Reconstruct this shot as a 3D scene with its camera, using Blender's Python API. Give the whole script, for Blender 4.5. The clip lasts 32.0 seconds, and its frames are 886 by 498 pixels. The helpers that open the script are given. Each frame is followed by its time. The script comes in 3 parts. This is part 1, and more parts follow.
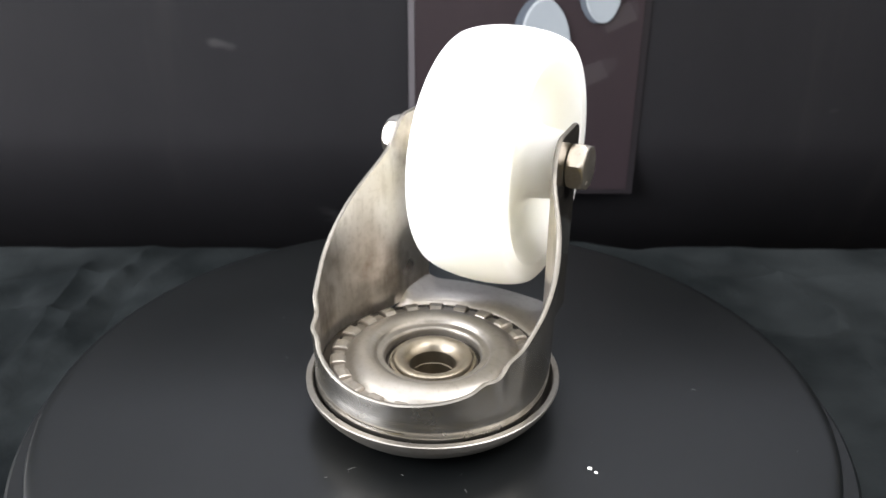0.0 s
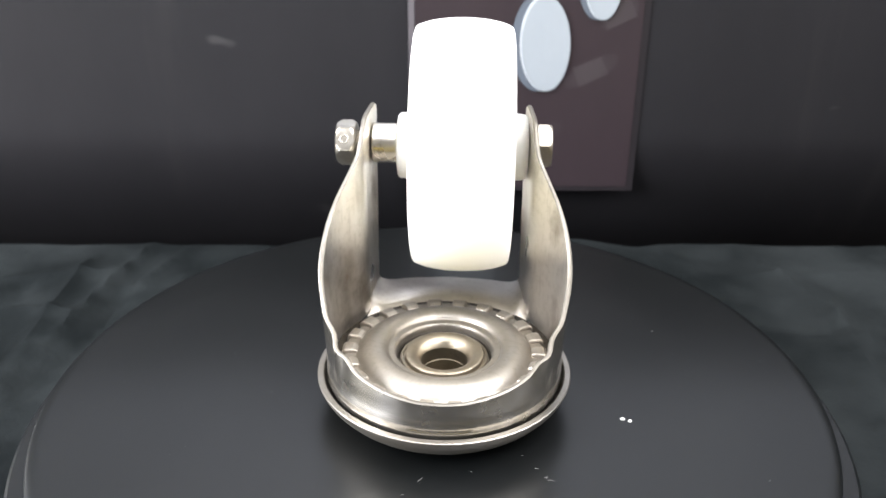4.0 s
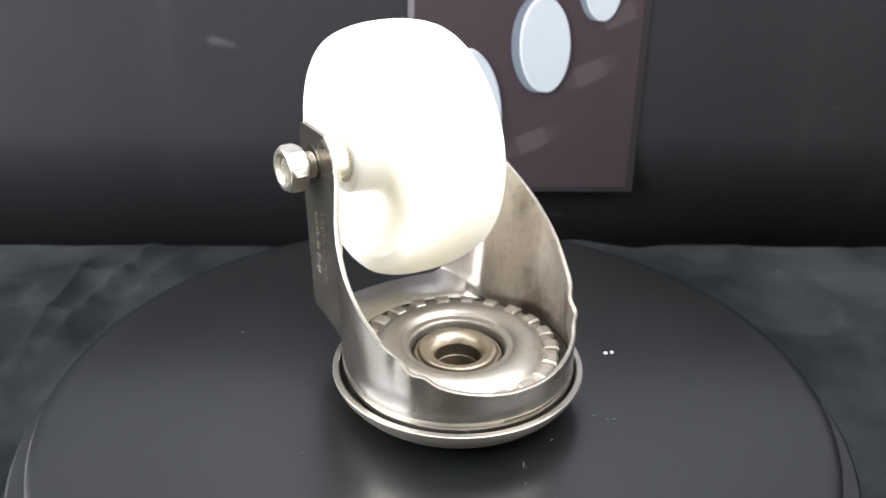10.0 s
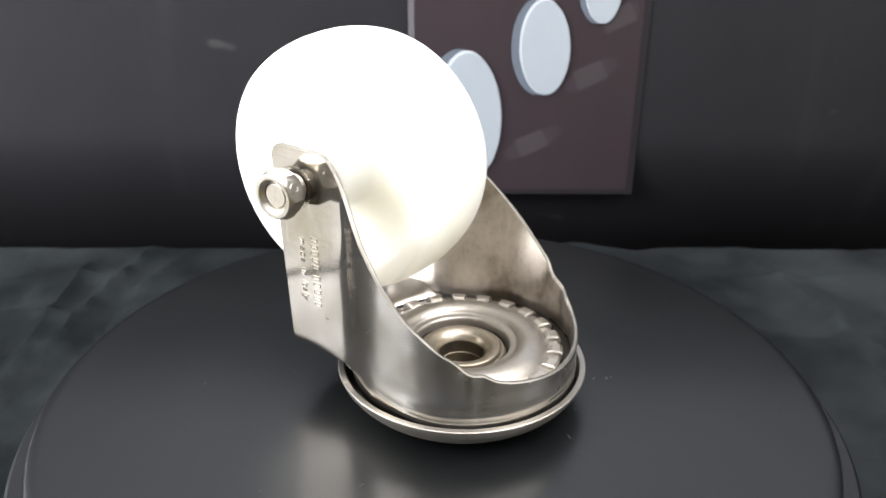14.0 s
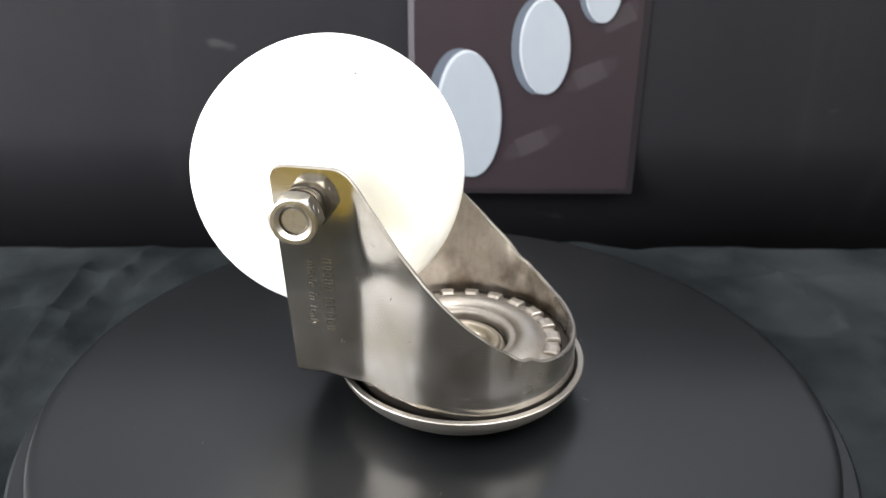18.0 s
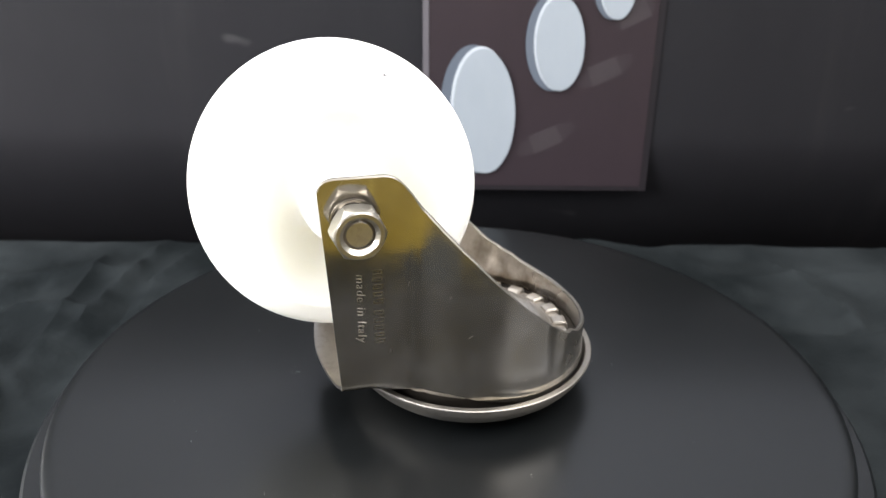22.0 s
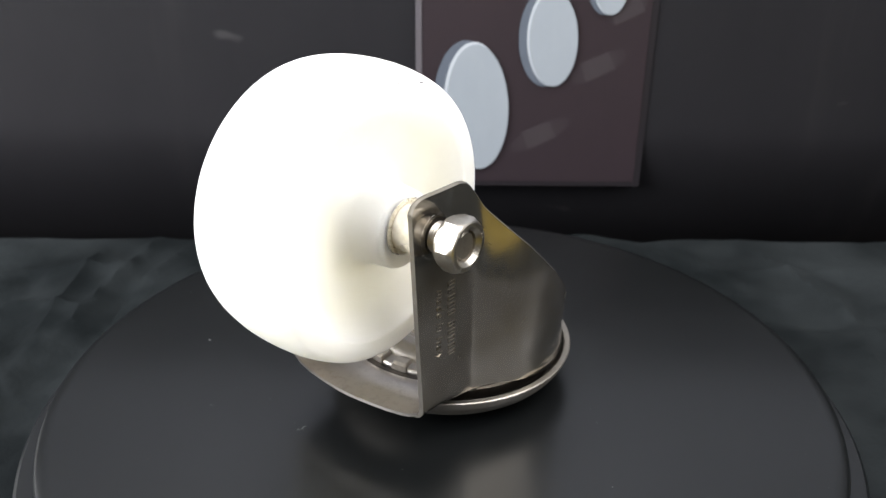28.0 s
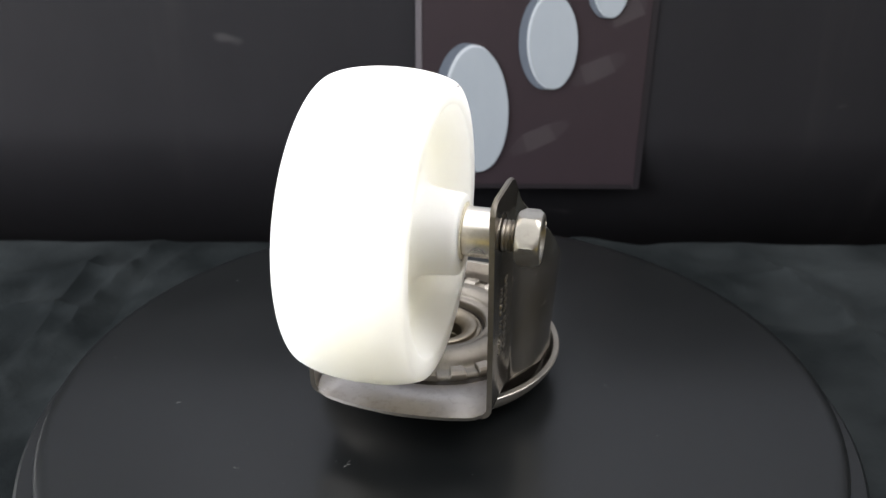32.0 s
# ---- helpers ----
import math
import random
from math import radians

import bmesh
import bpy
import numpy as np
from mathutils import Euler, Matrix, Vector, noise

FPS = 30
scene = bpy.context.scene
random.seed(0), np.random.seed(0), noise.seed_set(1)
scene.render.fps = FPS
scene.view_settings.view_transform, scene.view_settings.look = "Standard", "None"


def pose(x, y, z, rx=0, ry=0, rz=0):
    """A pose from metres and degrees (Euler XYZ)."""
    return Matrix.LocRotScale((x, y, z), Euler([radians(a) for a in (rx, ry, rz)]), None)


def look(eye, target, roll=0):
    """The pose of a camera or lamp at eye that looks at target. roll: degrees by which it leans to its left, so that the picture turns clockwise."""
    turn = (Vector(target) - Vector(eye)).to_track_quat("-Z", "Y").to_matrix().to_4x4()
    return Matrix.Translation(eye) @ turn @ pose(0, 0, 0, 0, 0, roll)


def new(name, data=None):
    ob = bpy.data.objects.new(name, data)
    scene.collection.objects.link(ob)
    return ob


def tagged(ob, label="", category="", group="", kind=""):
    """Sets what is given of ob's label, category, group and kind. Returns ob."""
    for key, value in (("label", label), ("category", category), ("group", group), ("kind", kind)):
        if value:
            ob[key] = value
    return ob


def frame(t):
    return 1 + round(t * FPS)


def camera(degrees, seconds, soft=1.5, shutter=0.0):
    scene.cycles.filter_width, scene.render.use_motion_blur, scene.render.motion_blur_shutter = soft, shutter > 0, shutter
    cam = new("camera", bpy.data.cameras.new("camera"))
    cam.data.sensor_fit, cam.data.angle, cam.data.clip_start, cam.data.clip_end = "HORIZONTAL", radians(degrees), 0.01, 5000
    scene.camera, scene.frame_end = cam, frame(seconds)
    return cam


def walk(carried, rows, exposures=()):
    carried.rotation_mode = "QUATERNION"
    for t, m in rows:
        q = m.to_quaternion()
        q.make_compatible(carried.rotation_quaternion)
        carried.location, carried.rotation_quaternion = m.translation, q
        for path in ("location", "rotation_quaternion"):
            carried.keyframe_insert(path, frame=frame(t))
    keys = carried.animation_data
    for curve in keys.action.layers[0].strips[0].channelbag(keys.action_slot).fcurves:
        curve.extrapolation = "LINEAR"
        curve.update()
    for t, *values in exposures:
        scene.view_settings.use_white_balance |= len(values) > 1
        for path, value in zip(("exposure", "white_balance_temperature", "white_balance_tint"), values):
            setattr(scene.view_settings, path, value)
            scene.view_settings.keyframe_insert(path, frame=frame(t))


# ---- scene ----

# ================= camera =================
cam = camera(54.05, 32.0)
cam.data.dof.use_dof, cam.data.dof.focus_distance, cam.data.dof.aperture_fstop = True, 0.280, 17.0
ROLL = 0.46
# seconds, x, y, z in metres, pitch and yaw in degrees: a phone on a stand, nudged once
VIEW = (
    (0.0, -0.0003, -0.2921, 0.2003, -25.662, -0.581), (1.0, -0.0003, -0.2921, 0.2003, -25.662, -0.581), (2.0, -0.0003, -0.2921, 0.2003, -25.757, -0.581),
    (3.0, -0.0003, -0.2921, 0.2003, -25.852, -0.581), (3.5, -0.0003, -0.2921, 0.2003, -25.852, -0.581), (5.5, -0.0003, -0.2921, 0.2003, -25.883, -0.581),
    (6.0, -0.0003, -0.2921, 0.2003, -25.947, -0.581), (7.0, -0.0003, -0.2921, 0.2003, -25.947, -0.581), (8.0, -0.0003, -0.2921, 0.2003, -25.883, -0.581),
    (9.0, -0.0003, -0.2921, 0.2003, -25.883, -0.581), (10.0, -0.0003, -0.2921, 0.2003, -25.788, -0.581), (11.0, -0.0003, -0.2921, 0.2003, -25.788, -0.581),
    (12.0, -0.0003, -0.2921, 0.2003, -25.788, -0.581), (13.0, -0.0003, -0.2921, 0.2003, -25.662, -0.581), (14.0, -0.0003, -0.2921, 0.2003, -25.630, -0.581),
    (16.5, -0.0003, -0.2921, 0.2003, -25.630, -0.581), (17.0, -0.0003, -0.2921, 0.2003, -25.662, -0.581), (18.0, -0.0003, -0.2921, 0.2003, -25.662, -0.581),
    (19.0, -0.0003, -0.2921, 0.2003, -25.725, -0.581), (20.0, -0.0003, -0.2921, 0.2003, -25.788, -0.581), (21.0, -0.0003, -0.2921, 0.2003, -25.725, -0.581),
    (21.5, -0.0003, -0.2921, 0.2003, -25.662, -0.581), (22.0, -0.0017, -0.2934, 0.1989, -25.718, 0.198), (22.5, -0.0022, -0.2929, 0.1993, -25.740, 0.392),
    (23.0, -0.0015, -0.2937, 0.1989, -25.386, 0.518), (23.5, -0.0016, -0.2920, 0.2002, -25.340, 0.173), (24.0, -0.0013, -0.2922, 0.1999, -25.403, -0.164),
    (24.5, -0.0009, -0.2921, 0.2003, -25.697, -0.237), (25.0, -0.0005, -0.2921, 0.2007, -26.169, -0.204), (25.5, 0.0004, -0.2920, 0.2011, -26.540, -0.045),
    (27.5, -0.0015, -0.2919, 0.2009, -26.325, -0.251), (28.0, -0.0015, -0.2919, 0.2009, -26.245, -0.246), (29.0, -0.0015, -0.2919, 0.2009, -26.185, -0.246),
    (30.0, -0.0015, -0.2919, 0.2009, -26.175, -0.246), (31.0, -0.0015, -0.2919, 0.2009, -26.155, -0.246), (32.0, -0.0015, -0.2919, 0.2009, -26.065, -0.246)
)


def aim(x, y, z, pitch, yaw):
    p, a = radians(pitch), radians(yaw)
    way = Vector((-math.sin(a) * math.cos(p), math.cos(a) * math.cos(p), math.sin(p)))
    return look((x, y, z), Vector((x, y, z)) + way, ROLL)


walk(cam, [(r[0], aim(*r[1:])) for r in VIEW],
     exposures=((0, -0.2), (3, 0.26), (6, 0.37), (9, 0.43), (12, 0.39), (14, 0.18), (19, 0.12), (23, 0.10), (25, 0.07), (26, -0.03), (28, -0.24), (30, -0.38), (32, -0.45)))

# ================= world, lamps, exposure =================
world = bpy.data.worlds.new("world")
scene.world = world
world.use_nodes = True
world.node_tree.nodes["Background"].inputs[0].default_value = (0.75, 0.78, 0.82, 1)
world.node_tree.nodes["Background"].inputs[1].default_value = 0.05


def area_lamp(name, eye, target, w, h, watts, colour):
    data = bpy.data.lights.new(name, "AREA")
    data.shape, data.size, data.size_y, data.energy, data.color = "RECTANGLE", w, h, watts, colour
    ob = new(name, data)
    ob.matrix_world = look(eye, target)
    return ob


area_lamp("overhead_softbox_lamp", (-0.14, -0.05, 1.20), (-0.04, 0.0, 0.0), 1.7, 1.35, 27, (0.965, 0.965, 1.0))
area_lamp("front_panel_lamp", (0.74, -0.42, 1.20), (0, 0.0, 0.07), 1.3, 1.1, 47, (0.975, 0.97, 0.99))
area_lamp("side_window_light", (-0.80, -0.30, 0.46), (0, -0.02, 0.04), 0.74, 0.60, 33, (0.93, 0.95, 1.0))


# ================= materials =================
def shader(name, base=(0.5, 0.5, 0.5), rough=0.5, metal=0.0):
    m = bpy.data.materials.new(name)
    m.use_nodes = True
    bsdf = m.node_tree.nodes["Principled BSDF"]
    bsdf.inputs["Base Color"].default_value = (*base, 1)
    bsdf.inputs["Roughness"].default_value = rough
    bsdf.inputs["Metallic"].default_value = metal
    return m, m.node_tree, bsdf


def noise_tex(tree, scale, detail=4, rough=0.55, stretch=(1, 1, 1), coords="Object"):
    tc, mp, nz = (tree.nodes.new(k) for k in ("ShaderNodeTexCoord", "ShaderNodeMapping", "ShaderNodeTexNoise"))
    mp.inputs["Scale"].default_value = stretch
    nz.inputs["Scale"].default_value, nz.inputs["Detail"].default_value, nz.inputs["Roughness"].default_value = scale, detail, rough
    tree.links.new(tc.outputs[coords], mp.inputs[0])
    tree.links.new(mp.outputs[0], nz.inputs["Vector"])
    return nz.outputs["Fac"]


def ramp(tree, fac, stops):
    r = tree.nodes.new("ShaderNodeValToRGB")
    while len(r.color_ramp.elements) < len(stops):
        r.color_ramp.elements.new(0.5)
    for e, (p, c) in zip(r.color_ramp.elements, stops):
        e.position, e.color = p, (*c, 1) if len(c) == 3 else c
    tree.links.new(fac, r.inputs[0])
    return r.outputs[0]


def span(tree, fac, lo, hi):
    n = tree.nodes.new("ShaderNodeMapRange")
    n.inputs["From Min"].default_value, n.inputs["From Max"].default_value = 0.3, 0.7
    n.inputs["To Min"].default_value, n.inputs["To Max"].default_value = lo, hi
    tree.links.new(fac, n.inputs["Value"])
    return n.outputs[0]


def bump(tree, bsdf, height, strength, distance, after=None):
    b = tree.nodes.new("ShaderNodeBump")
    b.inputs["Strength"].default_value, b.inputs["Distance"].default_value = strength, distance
    tree.links.new(height, b.inputs["Height"])
    if after is not None:
        tree.links.new(after, b.inputs["Normal"])
    tree.links.new(b.outputs[0], bsdf.inputs["Normal"])
    return b.outputs[0]


def steel(name, base, rough_lo, rough_hi, wobble=0.0, metal=1.0, patch=0.0):
    base = (base[0], base[1] * 0.984, base[2] * 0.985)
    m, t, b = shader(name, base, rough_lo, metal)
    grain = noise_tex(t, 260, 5, 0.65)
    stain = noise_tex(t, 34, 2, 0.5)
    dark = tuple(c * k for c, k in zip(base, (0.84, 0.82, 0.78)))
    mul = t.nodes.new("ShaderNodeMix")
    mul.data_type, mul.blend_type = "RGBA", "MULTIPLY"
    mul.inputs[0].default_value = 1.0
    t.links.new(ramp(t, stain, ((0.36, dark), (0.60, base))), mul.inputs[6])
    t.links.new(ramp(t, noise_tex(t, 420, 5, 0.7), ((0.30, (0.84, 0.83, 0.81)), (0.50, (1, 1, 1)))), mul.inputs[7])
    colour = mul.outputs[2]
    if patch:
        # brown patches paint in reflections on the fork's inner faces; streaks are brushing
        brown, streak = noise_tex(t, 40, 4, 0.55, (1, 1, 0.8)), noise_tex(t, 260, 3, 0.6, (0.2, 1.6, 0.25))
        for mask, lo, hi, k in ((brown, 0.48, 0.64, (0.36, 0.31, 0.25)), (streak, 0.52, 0.74, (0.80, 0.79, 0.77))):
            worn = t.nodes.new("ShaderNodeMix")
            worn.data_type, worn.blend_type = "RGBA", "MULTIPLY"
            worn.inputs[0].default_value = patch
            t.links.new(colour, worn.inputs[6])
            t.links.new(ramp(t, mask, ((lo, (1, 1, 1)), (hi, k))), worn.inputs[7])
            colour = worn.outputs[2]
    t.links.new(colour, b.inputs["Base Color"])
    t.links.new(span(t, stain, rough_hi, rough_lo), b.inputs["Roughness"])
    n = bump(t, b, grain, 0.03, 0.00025)
    if wobble:
        bump(t, b, noise_tex(t, 55, 2, 0.4), wobble, 0.004, n)
    return m


def fork_steel():
    m, t, b = shader("brushed_stainless_steel", (0.56, 0.54, 0.50), 0.2, 0.95)
    stain = noise_tex(t, 42, 5, 0.62)
    blotch = noise_tex(t, 110, 3, 0.5)
    base = ramp(t, stain, ((0.32, (0.335, 0.313, 0.285)), (0.62, (0.485, 0.463, 0.438))))
    patch = noise_tex(t, 44, 4, 0.55, (1, 1, 0.7))
    scratch = noise_tex(t, 190, 2, 0.5, (0.5, 1.6, 0.12))
    for mask, lo, hi, tone in ((patch, 0.46, 0.68, (0.29, 0.262, 0.205)), (scratch, 0.64, 0.84, (0.60, 0.59, 0.56))):
        mix = t.nodes.new("ShaderNodeMix")
        mix.data_type = "RGBA"
        t.links.new(ramp(t, mask, ((lo, (0, 0, 0)), (hi, (0.72, 0.72, 0.72)))), mix.inputs[0])
        t.links.new(base, mix.inputs[6])
        mix.inputs[7].default_value = (*tone, 1)
        base = mix.outputs[2]
    brush = noise_tex(t, 520, 3, 0.7, (0.12, 0.12, 3.0))
    speck = noise_tex(t, 340, 5, 0.7)
    for fac, lo, hi, a, z in ((brush, 0.3, 0.7, 0.88, 1.03), (speck, 0.34, 0.48, 0.92, 1.0)):
        mul = t.nodes.new("ShaderNodeMix")
        mul.data_type, mul.blend_type = "RGBA", "MULTIPLY"
        mul.inputs[0].default_value = 1.0
        t.links.new(base, mul.inputs[6])
        t.links.new(ramp(t, fac, ((lo, (a, a, a * 0.97)), (hi, (z, z, z)))), mul.inputs[7])
        base = mul.outputs[2]
    tc, xyz, along = (t.nodes.new(k) for k in ("ShaderNodeTexCoord", "ShaderNodeSeparateXYZ", "ShaderNodeMapRange"))
    t.links.new(tc.outputs["Object"], xyz.inputs[0])
    t.links.new(xyz.outputs["Y"], along.inputs["Value"])
    # the drum's front was sanded, the arms keep their mill finish
    for key, v in (("From Min", -0.025), ("From Max", 0.022), ("To Min", 0.25), ("To Max", 0.10)):
        along.inputs[key].default_value = v
    mill, shade = t.nodes.new("ShaderNodeMapRange"), t.nodes.new("ShaderNodeMix")
    t.links.new(xyz.outputs["Y"], mill.inputs["Value"])
    for key, v in (("From Min", -0.020), ("From Max", 0.012)):
        mill.inputs[key].default_value = v
    shade.data_type, shade.blend_type = "RGBA", "MULTIPLY"
    t.links.new(mill.outputs[0], shade.inputs[0])
    t.links.new(base, shade.inputs[6])
    shade.inputs[7].default_value = (0.90, 0.875, 0.83, 1)
    t.links.new(shade.outputs[2], b.inputs["Base Color"])
    add = t.nodes.new("ShaderNodeMath")
    add.operation = "ADD"
    t.links.new(along.outputs[0], add.inputs[0])
    t.links.new(span(t, blotch, 0.035, -0.025), add.inputs[1])
    t.links.new(add.outputs[0], b.inputs["Roughness"])
    n = bump(t, b, noise_tex(t, 420, 4, 0.6, (0.25, 0.25, 2.5)), 0.03, 0.0002)
    n = bump(t, b, noise_tex(t, 1500, 3, 0.6), 0.018, 0.00008, n)
    bump(t, b, noise_tex(t, 48, 2, 0.4), 0.045, 0.004, n)
    return m


FORK_STEEL = fork_steel()
STAMP_STEEL = steel("stamped_steel", (0.31, 0.295, 0.26), 0.24, 0.34)
# fork's inside: base lightened for the wheel's reflection, patches for browner ones
INNER_STEEL = steel("reflection_toned_steel", (0.70, 0.68, 0.645), 0.25, 0.35, 0.014, 0.95, 0.9)
EDGE_STEEL = steel("cut_steel_edge", (0.20, 0.19, 0.17), 0.42, 0.6)
PAN_STEEL = steel("turned_stainless_steel", (0.31, 0.295, 0.267), 0.40, 0.52, 0.02)
CAP_STEEL = steel("pressed_steel", (0.30, 0.282, 0.252), 0.38, 0.50, 0.02, 0.91)
TOOTH_STEEL = steel("pressed_tooth_steel", (0.42, 0.398, 0.362), 0.36, 0.46, 0.0, 0.93)
PLATE_STEEL = steel("mill_finish_steel", (0.46, 0.435, 0.40), 0.28, 0.38, 0.02)
RING_STEEL = steel("greasy_bearing_steel", (0.32, 0.286, 0.228), 0.30, 0.46, 0.0, 0.93)
BOLT_STEEL = steel("bolt_steel", (0.45, 0.425, 0.38), 0.34, 0.48)
NUT_STEEL = steel("nut_steel", (0.46, 0.445, 0.40), 0.30, 0.44, 0.0, 1.0, 0.5)
CHROME = steel("bright_plated_steel", (0.80, 0.78, 0.72), 0.22, 0.34)
# bore dirt, with the shade of its depth put into the colour
BORE_STEEL = steel("dirty_shaded_bore_steel", (0.17, 0.15, 0.115), 0.35, 0.55)
# grease on the race ring; elsewhere the shade of gaps put into colour
RACE_STEEL = steel("grease_and_shade_steel", (0.065, 0.058, 0.05), 0.4, 0.6)


def nylon():
    m, t, b = shader("white_nylon", (0.86, 0.85, 0.79), 0.36)
    cloudy = noise_tex(t, 30, 3)
    t.links.new(ramp(t, cloudy, ((0.3, (0.835, 0.800, 0.675)), (0.7, (0.86, 0.835, 0.73)))), b.inputs["Base Color"])
    t.links.new(span(t, noise_tex(t, 200, 4), 0.32, 0.42), b.inputs["Roughness"])
    b.inputs["Subsurface Weight"].default_value = 1.0
    b.inputs["Subsurface Radius"].default_value = (1.0, 1.0, 1.0)
    b.inputs["Subsurface Scale"].default_value = 0.050
    bump(t, b, noise_tex(t, 600, 3), 0.05, 0.0002)
    return m


NYLON = nylon()


def stained_bush():
    m, t, b = shader("stained_cream_nylon", (0.6, 0.56, 0.44), 0.5)
    t.links.new(ramp(t, noise_tex(t, 900, 4, 0.7), ((0.36, (0.10, 0.075, 0.035)), (0.46, (0.52, 0.47, 0.34)), (0.7, (0.68, 0.65, 0.56)))), b.inputs["Base Color"])
    return m


BUSH_CREAM = stained_bush()


def black_plastic():
    m, t, b = shader("satin_black_plastic", (0.022, 0.022, 0.023), 0.3)
    haze = noise_tex(t, 14, 5, 0.6)
    t.links.new(ramp(t, haze, ((0.3, (0.0005, 0.0009, 0.0010)), (0.7, (0.0009, 0.0014, 0.0016)))), b.inputs["Base Color"])
    t.links.new(span(t, haze, 0.38, 0.46), b.inputs["Roughness"])
    b.inputs["Coat Weight"].default_value, b.inputs["Coat Roughness"].default_value = 0.35, 0.21
    b.inputs["Specular IOR Level"].default_value = 0.30
    return m


PLATTER_BLACK = black_plastic()


def cloth():
    m, t, b = shader("black_cotton_cloth", (0.03, 0.034, 0.034), 0.9)
    fade = noise_tex(t, 9, 6, 0.6)
    t.links.new(ramp(t, fade, ((0.40, (0.0034, 0.0046, 0.0050)), (0.62, (0.0142, 0.0166, 0.0173)))), b.inputs["Base Color"])
    weave = noise_tex(t, 1400, 2, 0.5)
    n = bump(t, b, weave, 0.3, 0.0005)
    bump(t, b, noise_tex(t, 22, 5, 0.6), 0.5, 0.006, n)
    b.inputs["Specular IOR Level"].default_value = 0.08
    return m


CLOTH = cloth()


def wall_paint(name, lo, hi, rough):
    m, t, b = shader(name, hi, rough)
    smear = noise_tex(t, 7, 6, 0.62, (1, 1, 0.4))
    t.links.new(ramp(t, smear, ((0.3, lo), (0.75, hi))), b.inputs["Base Color"])
    t.links.new(span(t, smear, rough + 0.1, rough - 0.1), b.inputs["Roughness"])
    bump(t, b, noise_tex(t, 300, 3), 0.06, 0.0005)
    b.inputs["Specular IOR Level"].default_value = 0.25
    return m


def smeared_board():
    m, t, b = shader("charcoal_board", (0.009, 0.009, 0.010), 0.5)
    cloud = noise_tex(t, 5, 6, 0.62, (1, 1, 0.5))
    wipe = noise_tex(t, 11, 4, 0.6, (2.4, 1, 0.28))
    spot = noise_tex(t, 30, 2, 0.5, (0.7, 1, 1.6))
    base = ramp(t, cloud, ((0.3, (0.0086, 0.0084, 0.0096)), (0.75, (0.0152, 0.0146, 0.0164))))
    for mask, lo, hi, tone in ((wipe, 0.60, 0.78, (0.019, 0.018, 0.019)), (spot, 0.71, 0.76, (0.032, 0.031, 0.032))):
        mix = t.nodes.new("ShaderNodeMix")
        mix.data_type = "RGBA"
        t.links.new(ramp(t, mask, ((lo, (0, 0, 0)), (hi, (0.8, 0.8, 0.8)))), mix.inputs[0])
        t.links.new(base, mix.inputs[6])
        mix.inputs[7].default_value = (*tone, 1)
        base = mix.outputs[2]
    t.links.new(base, b.inputs["Base Color"])
    t.links.new(span(t, cloud, 0.66, 0.52), b.inputs["Roughness"])
    b.inputs["Specular IOR Level"].default_value = 0.12
    return m


WALL_BLACK = smeared_board()
PLASTER = wall_paint("pale_plaster", (0.55, 0.53, 0.48), (0.62, 0.60, 0.55), 0.8)
DIM_PAINT = wall_paint("dim_grey_paint", (0.36, 0.35, 0.33), (0.42, 0.41, 0.39), 0.8)
BACK_GREY = wall_paint("grey_wall", (0.39, 0.41, 0.46), (0.45, 0.47, 0.52), 0.8)
CEILING_WHITE = wall_paint("ceiling_white", (0.76, 0.76, 0.74), (0.80, 0.80, 0.78), 0.85)
HONEY_WOOD = wall_paint("honey_yellow_wood", (0.108, 0.077, 0.004), (0.150, 0.108, 0.007), 0.45)
FLOOR_BROWN = wall_paint("brown_floor", (0.10, 0.075, 0.045), (0.16, 0.12, 0.07), 0.5)
PRINT_DARK = wall_paint("dark_purple_print", (0.0175, 0.0122, 0.0145), (0.0265, 0.0190, 0.0222), 0.45)
# darker purple that imitates the board's soft, blurred edge
PRINT_BORDER = wall_paint("dark_border_print", (0.0098, 0.0082, 0.0098), (0.0140, 0.0118, 0.0136), 0.5)
PRINT_MARGIN = wall_paint("faded_purple_print", (0.0205, 0.0152, 0.0175), (0.0295, 0.0225, 0.0255), 0.5)
PRINT_EDGE = wall_paint("grey_board_edge", (0.075, 0.068, 0.075), (0.105, 0.098, 0.104), 0.5)
PRINT_FACE = wall_paint("pale_blue_print", (0.185, 0.208, 0.230), (0.275, 0.296, 0.315), 0.5)
PRINT_SIDE = wall_paint("grey_blue_print", (0.062, 0.074, 0.094), (0.105, 0.120, 0.142), 0.5)
PRINT_LIGHT = wall_paint("white_print", (0.33, 0.355, 0.38), (0.41, 0.43, 0.45), 0.5)
PRINT_GHOST = wall_paint("grey_print", (0.027, 0.0215, 0.0235), (0.039, 0.0320, 0.0345), 0.5)
PALE_SHEET = wall_paint("pale_sheet", (0.58, 0.58, 0.565), (0.66, 0.66, 0.64), 0.7)
CRUMB_WHITE = shader("white_crumb", (0.8, 0.79, 0.75), 0.7)[0]
DUST_GREY = shader("grey_dust", (0.13, 0.13, 0.128), 0.9)[0]
LINT_GREY = shader("pale_lint", (0.16, 0.16, 0.155), 0.9)[0]
MARK_DARK = shader("dark_scuff", (0.06, 0.055, 0.05), 0.7)[0]


